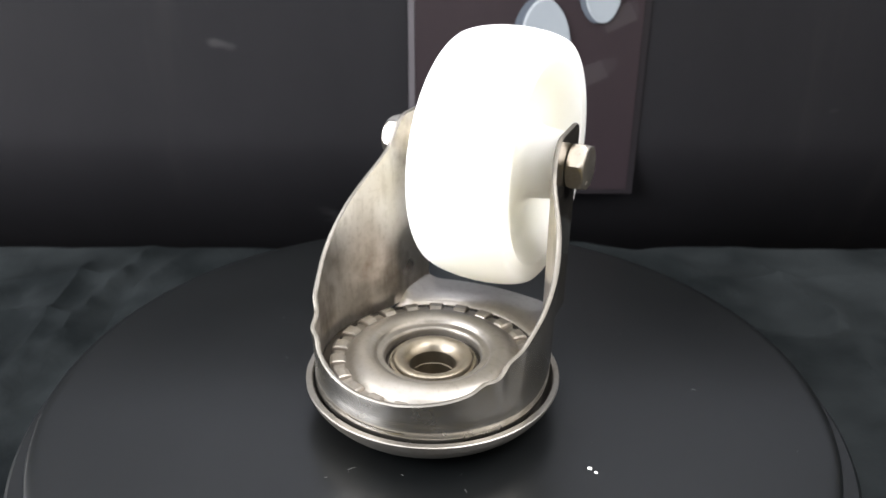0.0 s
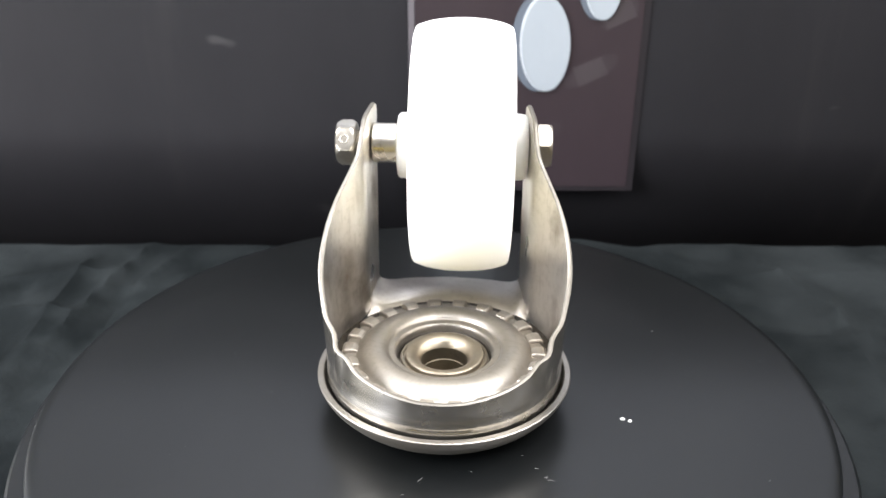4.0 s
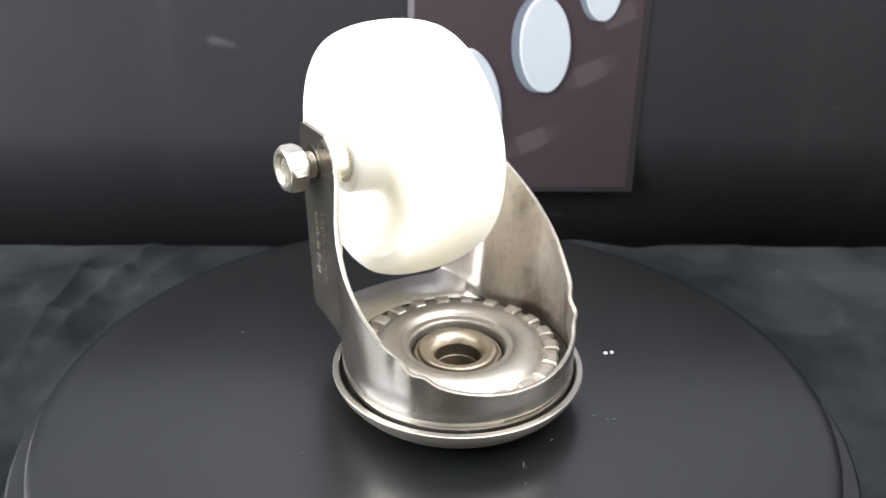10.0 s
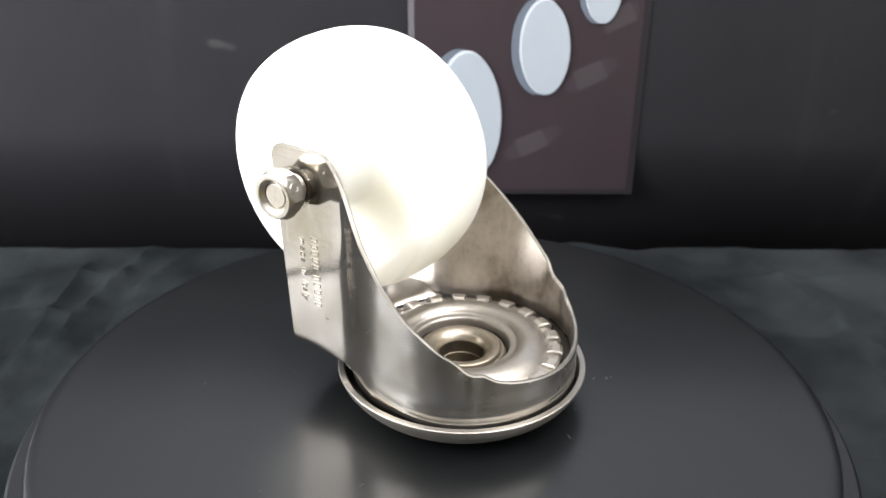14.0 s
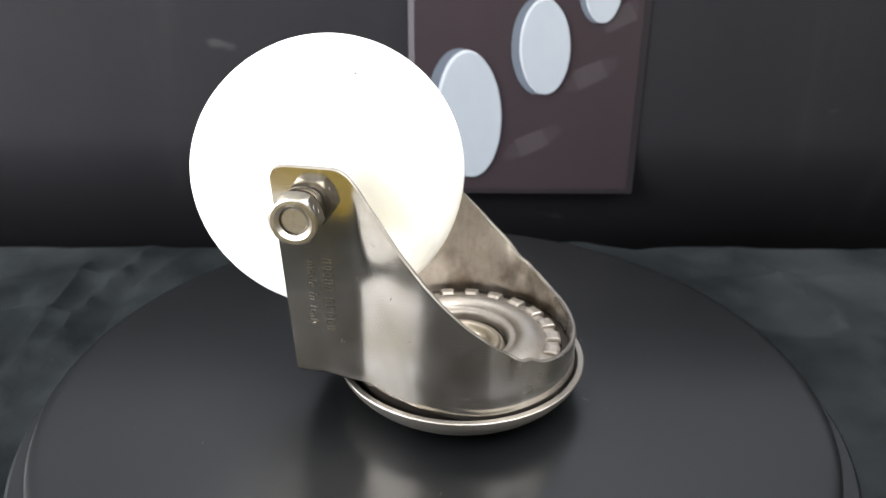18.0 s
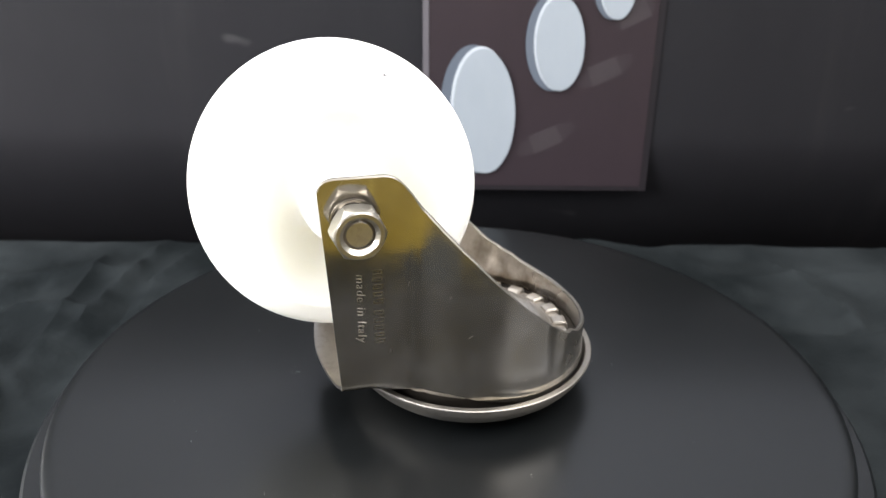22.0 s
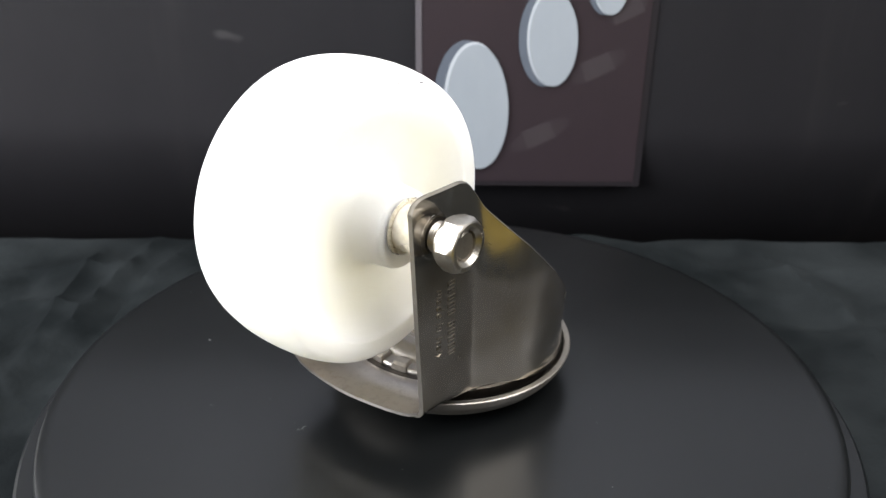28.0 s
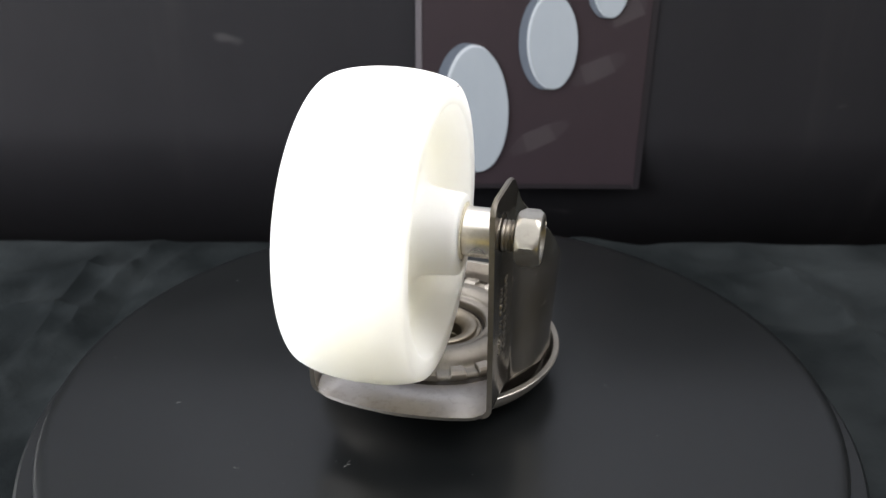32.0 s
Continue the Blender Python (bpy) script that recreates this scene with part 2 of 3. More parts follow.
# ================= mesh tools =================
def link_mesh(name, bm, material, parent=None, label="", sharp=35, smooth=True):
    me = bpy.data.meshes.new(name)
    bmesh.ops.recalc_face_normals(bm, faces=bm.faces)
    bm.to_mesh(me)
    bm.free()
    for m in material if isinstance(material, tuple) else (material,):
        me.materials.append(m)
    if smooth:
        me.polygons.foreach_set("use_smooth", [True] * len(me.polygons))
        me.set_sharp_from_angle(angle=radians(sharp))
    ob = new(name, me)
    ob.parent = parent
    if label:
        tagged(ob, label)
    return ob


def part(name, bm, material, parent, label="", sharp=35, smooth=True):
    """One mesh under a thing or under a part."""
    return link_mesh(name, bm, material, parent, label, sharp, smooth)


def lathe(profile, n=96, axis="z", centre=(0, 0, 0)):
    """A turned body from (radius, height) pairs; radius 0 closes it."""
    bm = bmesh.new()
    rings = []
    cx, cy, cz = centre

    def put(r, h, a):
        c, s = r * math.cos(a), r * math.sin(a)
        return bm.verts.new((cx + c, cy + s, cz + h) if axis == "z" else (cx + h, cy + c, cz + s))

    for r, h in profile:
        rings.append([put(0, h, 0)] if r < 1e-7 else [put(r, h, 2 * math.pi * i / n) for i in range(n)])
    for a, b in zip(rings, rings[1:]):
        for i in range(n):
            j = (i + 1) % n
            if len(a) == 1 and len(b) == 1:
                continue
            if len(a) == 1:
                bm.faces.new((a[0], b[i], b[j]))
            elif len(b) == 1:
                bm.faces.new((a[i], b[0], a[j]))
            else:
                bm.faces.new((a[i], b[i], b[j], a[j]))
    return bm


def block(x0, x1, y0, y1, z0, z1, bevel=0.0):
    bm = bmesh.new()
    bmesh.ops.create_cube(bm, size=1)
    for v in bm.verts:
        v.co = ((x0 + x1) / 2 + v.co.x * (x1 - x0), (y0 + y1) / 2 + v.co.y * (y1 - y0), (z0 + z1) / 2 + v.co.z * (z1 - z0))
    if bevel:
        bmesh.ops.bevel(bm, geom=bm.edges[:], offset=bevel, segments=2, affect="EDGES")
    return bm


def smoothed(profile, steps=6):
    """Catmull-Rom through the pairs, for rounded turned shapes."""
    p = [profile[0], *profile, profile[-1]]
    out = []
    for i in range(1, len(p) - 2):
        for k in range(steps):
            u = k / steps
            out.append(tuple(0.5 * (2 * b + (c - a) * u + (2 * a - 5 * b + 4 * c - d) * u * u + (3 * b - a - 3 * c + d) * u ** 3)
                             for a, b, c, d in zip(p[i - 1], p[i], p[i + 1], p[i + 2])))
    return out + [profile[-1]]


def curve_at(table, x):
    xs, ys = zip(*table)
    return float(np.interp(x, xs, ys))


# ================= the setting =================
TABLE_Z = -0.035
WALL_Y = 0.20


def setting():
    # the board stands behind the table; its lower part is bowed back to darken it
    bm = bmesh.new()
    line = [(WALL_Y, 0.134 - 0.018 * i) for i in range(6)]
    line += [(WALL_Y + 0.050 * (k / 24) ** 1.7, 0.036 - 0.105 * k / 24) for k in range(25)] + [(WALL_Y + 0.055, -0.8)]
    back = [(WALL_Y + 0.09, -0.8), (WALL_Y + 0.09, 0.134)]
    ends = []
    for x in (-1.6, 1.6):
        ends.append([bm.verts.new((x, y, z)) for y, z in line + back])
    n = len(ends[0])
    for i in range(n):
        bm.faces.new((ends[0][i], ends[1][i], ends[1][(i + 1) % n], ends[0][(i + 1) % n]))
    bm.faces.new(ends[0])
    bm.faces.new(ends[1][::-1])
    tagged(link_mesh("wall_north", bm, WALL_BLACK), "smeared charcoal backdrop board behind the turntable", "wall", kind="structure")
    for name, box, mat, label in (
            ("floor", (-2.2, 2.2, -3.0, 1.2, -0.85, -0.80), FLOOR_BROWN, "brown floor of the room"),
            ("ceiling", (-2.2, 2.2, -3.0, 1.2, 1.9, 1.95), CEILING_WHITE, "plain white ceiling"),
            ("wall_south", (-2.2, 2.2, -3.05, -3.0, -0.8, 1.9), PLASTER, "plain pale plaster wall"),
            ("wall_west", (-2.25, -2.2, -3.0, 1.2, -0.8, 1.9), CEILING_WHITE, "plain pale plaster wall"),
            ("wall_east", (2.2, 2.25, -3.0, 1.2, -0.8, 1.9), DIM_PAINT, "plain dim grey wall"),
            ("wall_back", (-2.2, 2.2, 1.0, 1.25, -0.8, 1.9), BACK_GREY, "plain pale plaster wall")):
        tagged(link_mesh(name, block(*box), mat), label, name.split("_")[0], kind="structure")


# creases of the cloth: from, to, height, half width
FOLDS = ((-0.2049, 0.175, -0.2021, 0.050, 0.0030, 0.006), (-0.2329, 0.1127, -0.190, 0.105, 0.0024, 0.004), (-0.176, 0.192, -0.194, 0.075, 0.0026, 0.005),
         (-0.150, 0.190, -0.172, 0.130, 0.0020, 0.005), (-0.250, 0.150, -0.180, 0.155, 0.0018, 0.006), (-0.230, 0.070, -0.185, 0.020, 0.0026, 0.005),
         (0.140, 0.190, 0.172, 0.130, 0.0014, 0.005), (0.190, 0.185, 0.225, 0.060, 0.0020, 0.006), (0.165, 0.150, 0.240, 0.158, 0.0014, 0.005), (0.215, 0.120, 0.205, 0.030, 0.0018, 0.005))


def table_with_cloth():
    bm = bmesh.new()
    nx, ny = 340, 170
    x0, x1, y0, y1 = -0.38, 0.75, -0.255, WALL_Y + 0.008
    grid = []
    for j in range(ny + 1):
        row = []
        for i in range(nx + 1):
            x = x0 + (x1 - x0) * i / nx
            hem = min(-0.06, y0 + 0.55 * max(0, x - 0.03))  # the front hem runs askew
            y = hem + (y1 - hem) * j / ny
            r = math.hypot(x, y)
            loose = min(1, max(0, (r - 0.172) / 0.03))
            n1 = noise.noise((x * 5, y * 7, 1.3))
            fold = abs(noise.noise((x * 11 + y * 6, y * 9 - x * 4, 4.0)))
            z = TABLE_Z + loose * min(1, 0.15 + abs(y - 0.195) * 12) * (0.0030 * n1 - 0.006 * max(0, 0.14 - fold) / 0.14 * 0.6 + 0.003)
            for px, py, qx, qy, h, w in FOLDS:
                dx, dy = qx - px, qy - py
                ln = math.hypot(dx, dy)
                u = ((x - px) * dx + (y - py) * dy) / ln / ln
                e = ((x - px) * dy - (y - py) * dx) / ln
                reach = max(0, min(1, min(u + 0.15, 1.15 - u) * 4))
                z += loose * reach * 1.7 * h * math.exp(-abs(e) / w)
            # gathered hump where the cloth meets the board
            z += loose * (0.0050 * math.exp(-((x - 0.085) / 0.022) ** 2 - ((y - 0.195) / 0.02) ** 2) - 0.0012 * math.exp(-((x - 0.126) / 0.008) ** 2 - ((y - 0.195) / 0.02) ** 2) + 0.0016 * math.exp(-((x - 0.165) / 0.03) ** 2 - ((y - 0.195) / 0.02) ** 2))
            z -= 0.03 * max(0, (y - 0.1985) / 0.0095) ** 1.5
            row.append(bm.verts.new((x, y, z)))
        grid.append(row)
    for j in range(ny):
        for i in range(nx):
            bm.faces.new((grid[j][i], grid[j][i + 1], grid[j + 1][i + 1], grid[j + 1][i]))
    sheet = link_mesh("table_cloth", bm, CLOTH)
    # unseen pale sheet added beside the turntable to brighten the fork arm's reflection
    paper = bmesh.new()
    rows = [[paper.verts.new((-0.43 + 0.230 * i / 12 - 0.40 * max(0, 0.042 * j - 0.27), -0.27 + 0.042 * j, -0.0235 + 0.0015 * math.sin(i * 0.5 + j * 0.3))) for i in range(13)] for j in range(9)]
    for j in range(8):
        for i in range(12):
            paper.faces.new((rows[j][i], rows[j][i + 1], rows[j + 1][i + 1], rows[j + 1][i]))
    bmesh.ops.solidify(paper, geom=paper.faces[:], thickness=0.0006)
    tagged(link_mesh("reflector_sheet", paper, PALE_SHEET), "unseen pale sheet added for the fork arm's reflection", "paper")
    tagged(sheet, "creased black cotton cloth spread over the table", "cloth")
    table = tagged(new("table"), "honey yellow wooden table half under a black cloth", "table")
    table.location = (0, -0.2, -0.80)
    part("tabletop", block(-0.8, 0.8, -0.55, 0.396, 0.725, 0.757, 0.003), HONEY_WOOD, table)
    for sx in (-0.72, 0.72):
        for sy in (-0.48, 0.32):
            part("leg", block(sx - 0.025, sx + 0.025, sy - 0.025, sy + 0.025, 0.0, 0.725, 0.003), HONEY_WOOD, table)


def disc_shape(cx, cz, a, b, depth, y, tilt=0.0, n=56, cut=None):
    bm = bmesh.new()
    f, k = [], []
    for i in range(n):
        t = 2 * math.pi * i / n
        u, w = a * math.cos(t), b * math.sin(t)
        p = (cx + u * math.cos(tilt) - w * math.sin(tilt), cz + u * math.sin(tilt) + w * math.cos(tilt))
        f.append(bm.verts.new((p[0], y, p[1])))
        k.append(bm.verts.new((p[0], y + depth, p[1])))
    bm.faces.new(f)
    bm.faces.new(k[::-1])
    for i in range(n):
        j = (i + 1) % n
        bm.faces.new((f[i], f[j], k[j], k[i]))
    return bm


def print_board():
    board = tagged(new("picture_board"), "dark purple printed board with pale blue discs on the backdrop", "poster")
    board.location = (0.052, WALL_Y + 0.0018, 0.0)
    ox = 0.052
    part("panel", block(-0.0640, 0.0634, -0.003, -0.0005, 0.0052, 0.131), PRINT_DARK, board)
    part("edge_strip", block(-0.0678, -0.0641, -0.0034, -0.0005, 0.002, 0.131, 0.0004), PRINT_EDGE, board, "pale grey edge of the board")
    # dark strips added to soften the right and bottom edges
    part("edge_strip", block(0.0635, 0.0672, -0.0027, -0.0005, 0.0022, 0.131), PRINT_BORDER, board, "added dark strip softening the board's edge")
    part("edge_strip", block(-0.0640, 0.0634, -0.0027, -0.0005, 0.0022, 0.0051), PRINT_BORDER, board, "added dark strip softening the board's edge")
    for cx, cz, a, b in ((0.0200, 0.0508, 0.0200, 0.0392), (0.0618, 0.0908, 0.0152, 0.0278), (0.0920, 0.1240, 0.0108, 0.0200)):
        sx = cx - a * 0.30
        side = part("disc", disc_shape(sx - ox, cz + b * 0.02, a * 0.98, b * 0.985, 0.0004, -0.0036, 0.04), PRINT_SIDE, board, "pale blue printed disc")
        part("rim_light", disc_shape(cx - a * 0.06 - ox, cz + b * 0.015, a * 0.92, b * 0.97, 0.0003, -0.0040, 0.05), PRINT_LIGHT, side)
        part("face", disc_shape(cx - ox, cz, a * 0.90, b * 0.955, 0.0003, -0.0044, 0.05), PRINT_FACE, side)
    # faint printed swooshes, each with a paler block on it
    for cx, cz, half in ((0.0570, 0.0345, 0.0190), (0.0885, 0.0755, 0.0170), (0.1020, 0.1080, 0.0120)):
        bm = bmesh.new()
        front, back = [], []
        for k in range(20):
            t = 2 * math.pi * k / 20
            u, w = half * math.cos(t), 0.0056 * math.copysign(abs(math.sin(t)) ** 0.8, math.sin(t))
            x, z = cx - ox + u * 0.88 - w * 0.30, cz + u * 0.46 + w
            front.append(bm.verts.new((x, -0.00306, z)))
            back.append(bm.verts.new((x, -0.0029, z)))
        bm.faces.new(front)
        for k in range(20):
            bm.faces.new((front[k], front[(k + 1) % 20], back[(k + 1) % 20], back[k]))
        swoosh = part("swoosh", bm, PRINT_MARGIN, board, "faint grey printed swoosh")
        bm = bmesh.new()
        at = [(-0.0062, -0.0090), (0.0102, -0.0012), (0.0050, 0.0085), (-0.0105, 0.0018)]
        front = [bm.verts.new((cx - ox + p, -0.00312, cz + q)) for p, q in at]
        back = [bm.verts.new((cx - ox + p, -0.0029, cz + q)) for p, q in at]
        bm.faces.new(front)
        for k in range(4):
            bm.faces.new((front[k], front[(k + 1) % 4], back[(k + 1) % 4], back[k]))
        part("block", bm, PRINT_GHOST, swoosh, "pale printed block")


# ================= turntable =================
def turntable():
    tt = tagged(new("turntable"), "round satin black plastic display turntable on a cloth", "turntable")
    tt.location = (0, 0, TABLE_Z)
    base = lathe([(0, 0.0005), (0.158, 0.0005), (0.1607, 0.002), (0.1619, 0.006), (0.1619, 0.019), (0.1614, 0.0215), (0.1600, 0.0228), (0.152, 0.0230), (0.148, 0.0225), (0, 0.0225)], 160)
    part("base", base, PLATTER_BLACK, tt)
    prof = [(0, -0.012), (0.148, -0.012), (0.1522, -0.0115), (0.1530, -0.0100), (0.1530, -0.0052), (0.1527, -0.0030), (0.1520, -0.0015), (0.1508, -0.0006), (0.1490, -0.0001), (0.1470, 0.0), (0.10, 0.0), (0.05, 0.0), (0, 0.0)]
    platter = part("platter", lathe([(r, h) for r, h in prof], 180), PLATTER_BLACK, tt, "rotating black platter")
    platter.location = (0, 0, -TABLE_Z)
    return tt, platter


# ================= caster =================
R_DRUM, T_SHEET = 0.0445, 0.0018
RIM = ((0, 0.0272), (10, 0.0273), (20, 0.0281), (30, 0.0292), (38, 0.0304), (44, 0.0318), (50, 0.0345), (55, 0.0352), (60, 0.0376), (68, 0.0424),
       (81, 0.0511), (94, 0.0615), (106, 0.0715), (119, 0.0812), (130, 0.0893))
TAB = ((0.0286, 0.0893), (0.0315, 0.0942), (0.0345, 0.0982), (0.0368, 0.1000), (0.0395, 0.1008), (0.0560, 0.1008), (0.0585, 0.1003), (0.0603, 0.0990), (0.0614, 0.0968))
AXLE_Y, AXLE_Z = 0.0506, 0.0860


def fork_bmesh():
    cols = []  # outline from the nut arm's free edge round the drum to the bolt arm's free edge
    NA, ND = 26, 120
    for i in range(NA):
        cols.append(("arm", -1, 1 - i / NA))
    for i in range(ND + 1):
        cols.append(("drum", 0, -130 + 260 * i / ND))
    for i in range(1, NA + 1):
        cols.append(("arm", 1, i / NA))
    NV = 30

    def level(zb, zt, v):
        foot = min(0.008, (zt - zb) * 0.5)
        return zb + foot * (v / 0.45) ** 1.5 if v < 0.45 else zb + foot + (zt - zb - foot) * (v - 0.45) / 0.55

    def station(kind, side, s, v):
        if kind == "drum":
            a = abs(s)
            zt = curve_at(RIM, a)
            k = min(1, max(0, (a - 66) / 64))
            zb = 0.0118 + 0.0070 * k * k * (3 - 2 * k)
            z = level(zb, zt, v)
            r = R_DRUM + curve_at(((0.0118, -0.0006), (0.0124, -0.0002), (0.0140, 0.0002), (0.0152, 0.0003), (0.0159, -0.0001), (0.0166, 0.0002), (0.0185, 0.0001), (0.0205, -0.0002), (0.0230, -0.0002), (0.026, 0.0)), z - zb + 0.0118) * (1 - min(1, max(0, (a - 88) / 18)))
            w = min(1, max(0, (z - 0.016) / 0.050))
            r += 0.0019 * math.exp(-((a - 86) / 26) ** 2) * w * w * (3 - 2 * w)
            r += 0.0009 * math.sin((a - 52) * 0.40) * math.exp(-((a - 60) / 10) ** 2) * v ** 2.2
            p = radians(s)
            return Vector((r * math.sin(p), -r * math.cos(p), z))
        u = s
        y_top = 0.0286 + (0.0614 - 0.0286) * u
        zt, zb = curve_at(TAB, y_top), 0.0188
        z = level(zb, zt, v)
        yb = 0.0568 + (0.0618 - 0.0568) * (z - 0.0188) / 0.078
        y = 0.0286 + (yb - 0.0286) * u
        x = 0.03411 - (0.03411 - 0.0323) * (y - 0.0286) / 0.033
        if z < 0.0236:
            x -= 0.0048 * (1 - math.sqrt(max(0, 1 - ((0.0236 - z) / 0.0048) ** 2))) * min(1, u * 1.5) ** 2
        return Vector((side * x, y, z))

    bm = bmesh.new()
    outer = [[station(*c, j / NV) for j in range(NV + 1)] for c in cols]
    n = len(cols)
    for mid in (NA, NA + ND):
        for _ in range(14):
            for j in range(NV + 1):
                old = [outer[i][j].copy() for i in range(n)]
                for i in range(mid - 7, mid + 8):
                    if 0 < i < n - 1:
                        outer[i][j].xy = old[i].xy * 0.5 + (old[i - 1].xy + old[i + 1].xy) * 0.25
    inner = []
    for i in range(n):
        a, b = outer[max(0, i - 1)], outer[min(n - 1, i + 1)]
        row = []
        for j in range(NV + 1):
            d = b[j] - a[j]
            nrm = Vector((-d.y, d.x, 0)).normalized()
            if j < NV:
                full = d.cross(outer[i][j + 1] - outer[i][max(0, j - 1)]).normalized()
                nrm = full if full.dot(nrm) > 0 else -full
            row.append(nrm)
        inner.append(row)
    ring = []
    for i in range(n):
        o, m = outer[i], inner[i]
        pts = [o[j] for j in range(NV)]
        top = o[NV]
        pts += [top - Vector((0, 0, 0.0005)), top + m[NV] * 0.0005, top + m[NV] * (T_SHEET - 0.0005), top + m[NV] * T_SHEET - Vector((0, 0, 0.0005))]
        pts += [o[j] + m[j] * T_SHEET for j in range(NV - 1, -1, -1)]
        ring.append([bm.verts.new(p) for p in pts])
    k = len(ring[0])
    for a, b in zip(ring, ring[1:]):
        for j in range(k):
            f = bm.faces.new((a[j], b[j], b[(j + 1) % k], a[(j + 1) % k]))
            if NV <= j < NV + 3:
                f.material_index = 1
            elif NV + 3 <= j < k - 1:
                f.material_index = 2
    for r in (ring[0], ring[-1]):
        for j in range(NV + 1):
            f = bm.faces.new((r[j], r[j + 1], r[k - 2 - j], r[k - 1 - j])) if j < NV + 1 and k - 2 - j > j + 1 else None
            if f:
                f.material_index = 1
    return bm


def floor_plate_bmesh():
    bm = bmesh.new()
    n = 144

    def reach(a):
        dx, dy = math.sin(a), -math.cos(a)
        best = R_DRUM - T_SHEET + 0.0004
        if dy > 0.40:
            r = 0.03
            while r < 0.08:
                x, y = abs(r * dx), r * dy
                arm = 0.03411 - 0.0018 * (y - 0.0286) / 0.033 - 0.0012
                if x > arm or y > 0.0616 - 0.0048 * (x / 0.03) ** 2:
                    break
                r += 0.0002
            if r * dy > 0.0286:
                best = r
        return best

    rows = []
    for i in range(n):
        a = 2 * math.pi * i / n
        b = reach(a)
        w = min(1, max(0, (b - 0.0436) / 0.0070))
        w = w * w * (3 - 2 * w)
        low = [(0.0335, 0.0140), (0.0385, 0.0141), (0.0400, 0.0146), (0.0410, 0.0155), (0.0416, 0.0162), (0.0420, 0.0165), (0.0424, 0.0167), ((0.0424 + b) / 2, 0.0169), (b, 0.0172)]
        high = [(0.0335, 0.0150), (0.0385, 0.0156), (0.0396, 0.0163), (0.0408, 0.0174), (0.0420, 0.0187), (0.0434, 0.0197), (0.0450, 0.0202), (0.0418 + (b - 0.0418) * 0.62, 0.0203), (b, 0.0198)]
        row = []
        for (r0, z0), (r1, z1) in zip(low, high):
            r, z = r0 + (r1 - r0) * w, z0 + (z1 - z0) * w
            x, y = r * math.sin(a), -r * math.cos(a)
            k = min(1, max(0, (y - 0.026) / 0.016))
            z += 0.0026 * k * k * (3 - 2 * k) * min(1.3, (max(0, abs(x) - 0.0250) / 0.0062) ** 2)
            row.append(Vector((x, y, z)))
        under = [p - Vector((0, 0, 0.0012)) for p in reversed(row)]
        rows.append([bm.verts.new(p) for p in row + under])
    k = len(rows[0])
    for i in range(n):
        a, b = rows[i], rows[(i + 1) % n]
        for j in range(k):
            bm.faces.new((a[j], b[j], b[(j + 1) % k], a[(j + 1) % k]))
    return bm


def hex_body(af, x0, x1, bore, n=72, cham0=True, cham1=True):
    """A hexagonal head or nut along x, chamfered at its ends."""
    bm = bmesh.new()

    def rad(a, limit):
        k = (a + math.pi / 6) % (math.pi / 3) - math.pi / 6
        return min(af / 2 / math.cos(k), limit)

    L = x1 - x0
    big = af / 2 / math.cos(math.pi / 6)
    levels = []
    if bore:
        levels += [("c", bore, 0.0013), ("c", bore * 1.26, 0)]
    else:
        levels += [("p", 0, 0.0)]
    levels += [("h", af * 0.475, 0.0), ("h", af / 2 * 1.02, 0.00035), ("h", af / 2 * 1.08, 0.0011), ("h", big, 0.0019)]
    levels += [("h", big, L - 0.0019), ("h", af / 2 * 1.08, L - 0.0011), ("h", af / 2 * 1.02, L - 0.00035), ("h", af * 0.475, L)]
    levels += [("c", bore * 1.26, L), ("c", bore, L - 0.0013)] if bore else [("p", 0, L)]
    rings = []
    for kind, r, x in levels:
        if kind == "p":
            rings.append([bm.verts.new((x0 + x, 0, 0))])
            continue
        ring = []
        for i in range(n):
            a = 2 * math.pi * i / n
            q = r if kind == "c" else rad(a, r)
            ring.append(bm.verts.new((x0 + x, q * math.cos(a), q * math.sin(a))))
        rings.append(ring)
    if bore:
        rings.append(rings[0])
    for a, b in zip(rings, rings[1:]):
        for i in range(n):
            j = (i + 1) % n
            if len(a) == 1:
                bm.faces.new((a[0], b[i], b[j]))
            elif len(b) == 1:
                bm.faces.new((a[i], b[0], a[j]))
            else:
                bm.faces.new((a[i], b[i], b[j], a[j]))
    return bm


def moved(bm, m):
    bmesh.ops.transform(bm, matrix=m, verts=bm.verts)
    return bm


def lettering(text, size, bold=0.0):
    """Raised letters of the built-in font as a bmesh, in their own plane."""
    cu = bpy.data.curves.new("letters", "FONT")
    cu.bevel_depth, cu.bevel_resolution, cu.space_character = 0.00003, 0, 1.14
    cu.body, cu.size, cu.extrude, cu.shear, cu.offset, cu.resolution_u = text, size, 0.00014, 0.18, bold, 3
    tmp = new("letters", cu)
    me = bpy.data.meshes.new_from_object(tmp.evaluated_get(bpy.context.evaluated_depsgraph_get()))
    bm = bmesh.new()
    bm.from_mesh(me)
    bpy.data.objects.remove(tmp)
    bpy.data.curves.remove(cu)
    bpy.data.meshes.remove(me)
    return bm


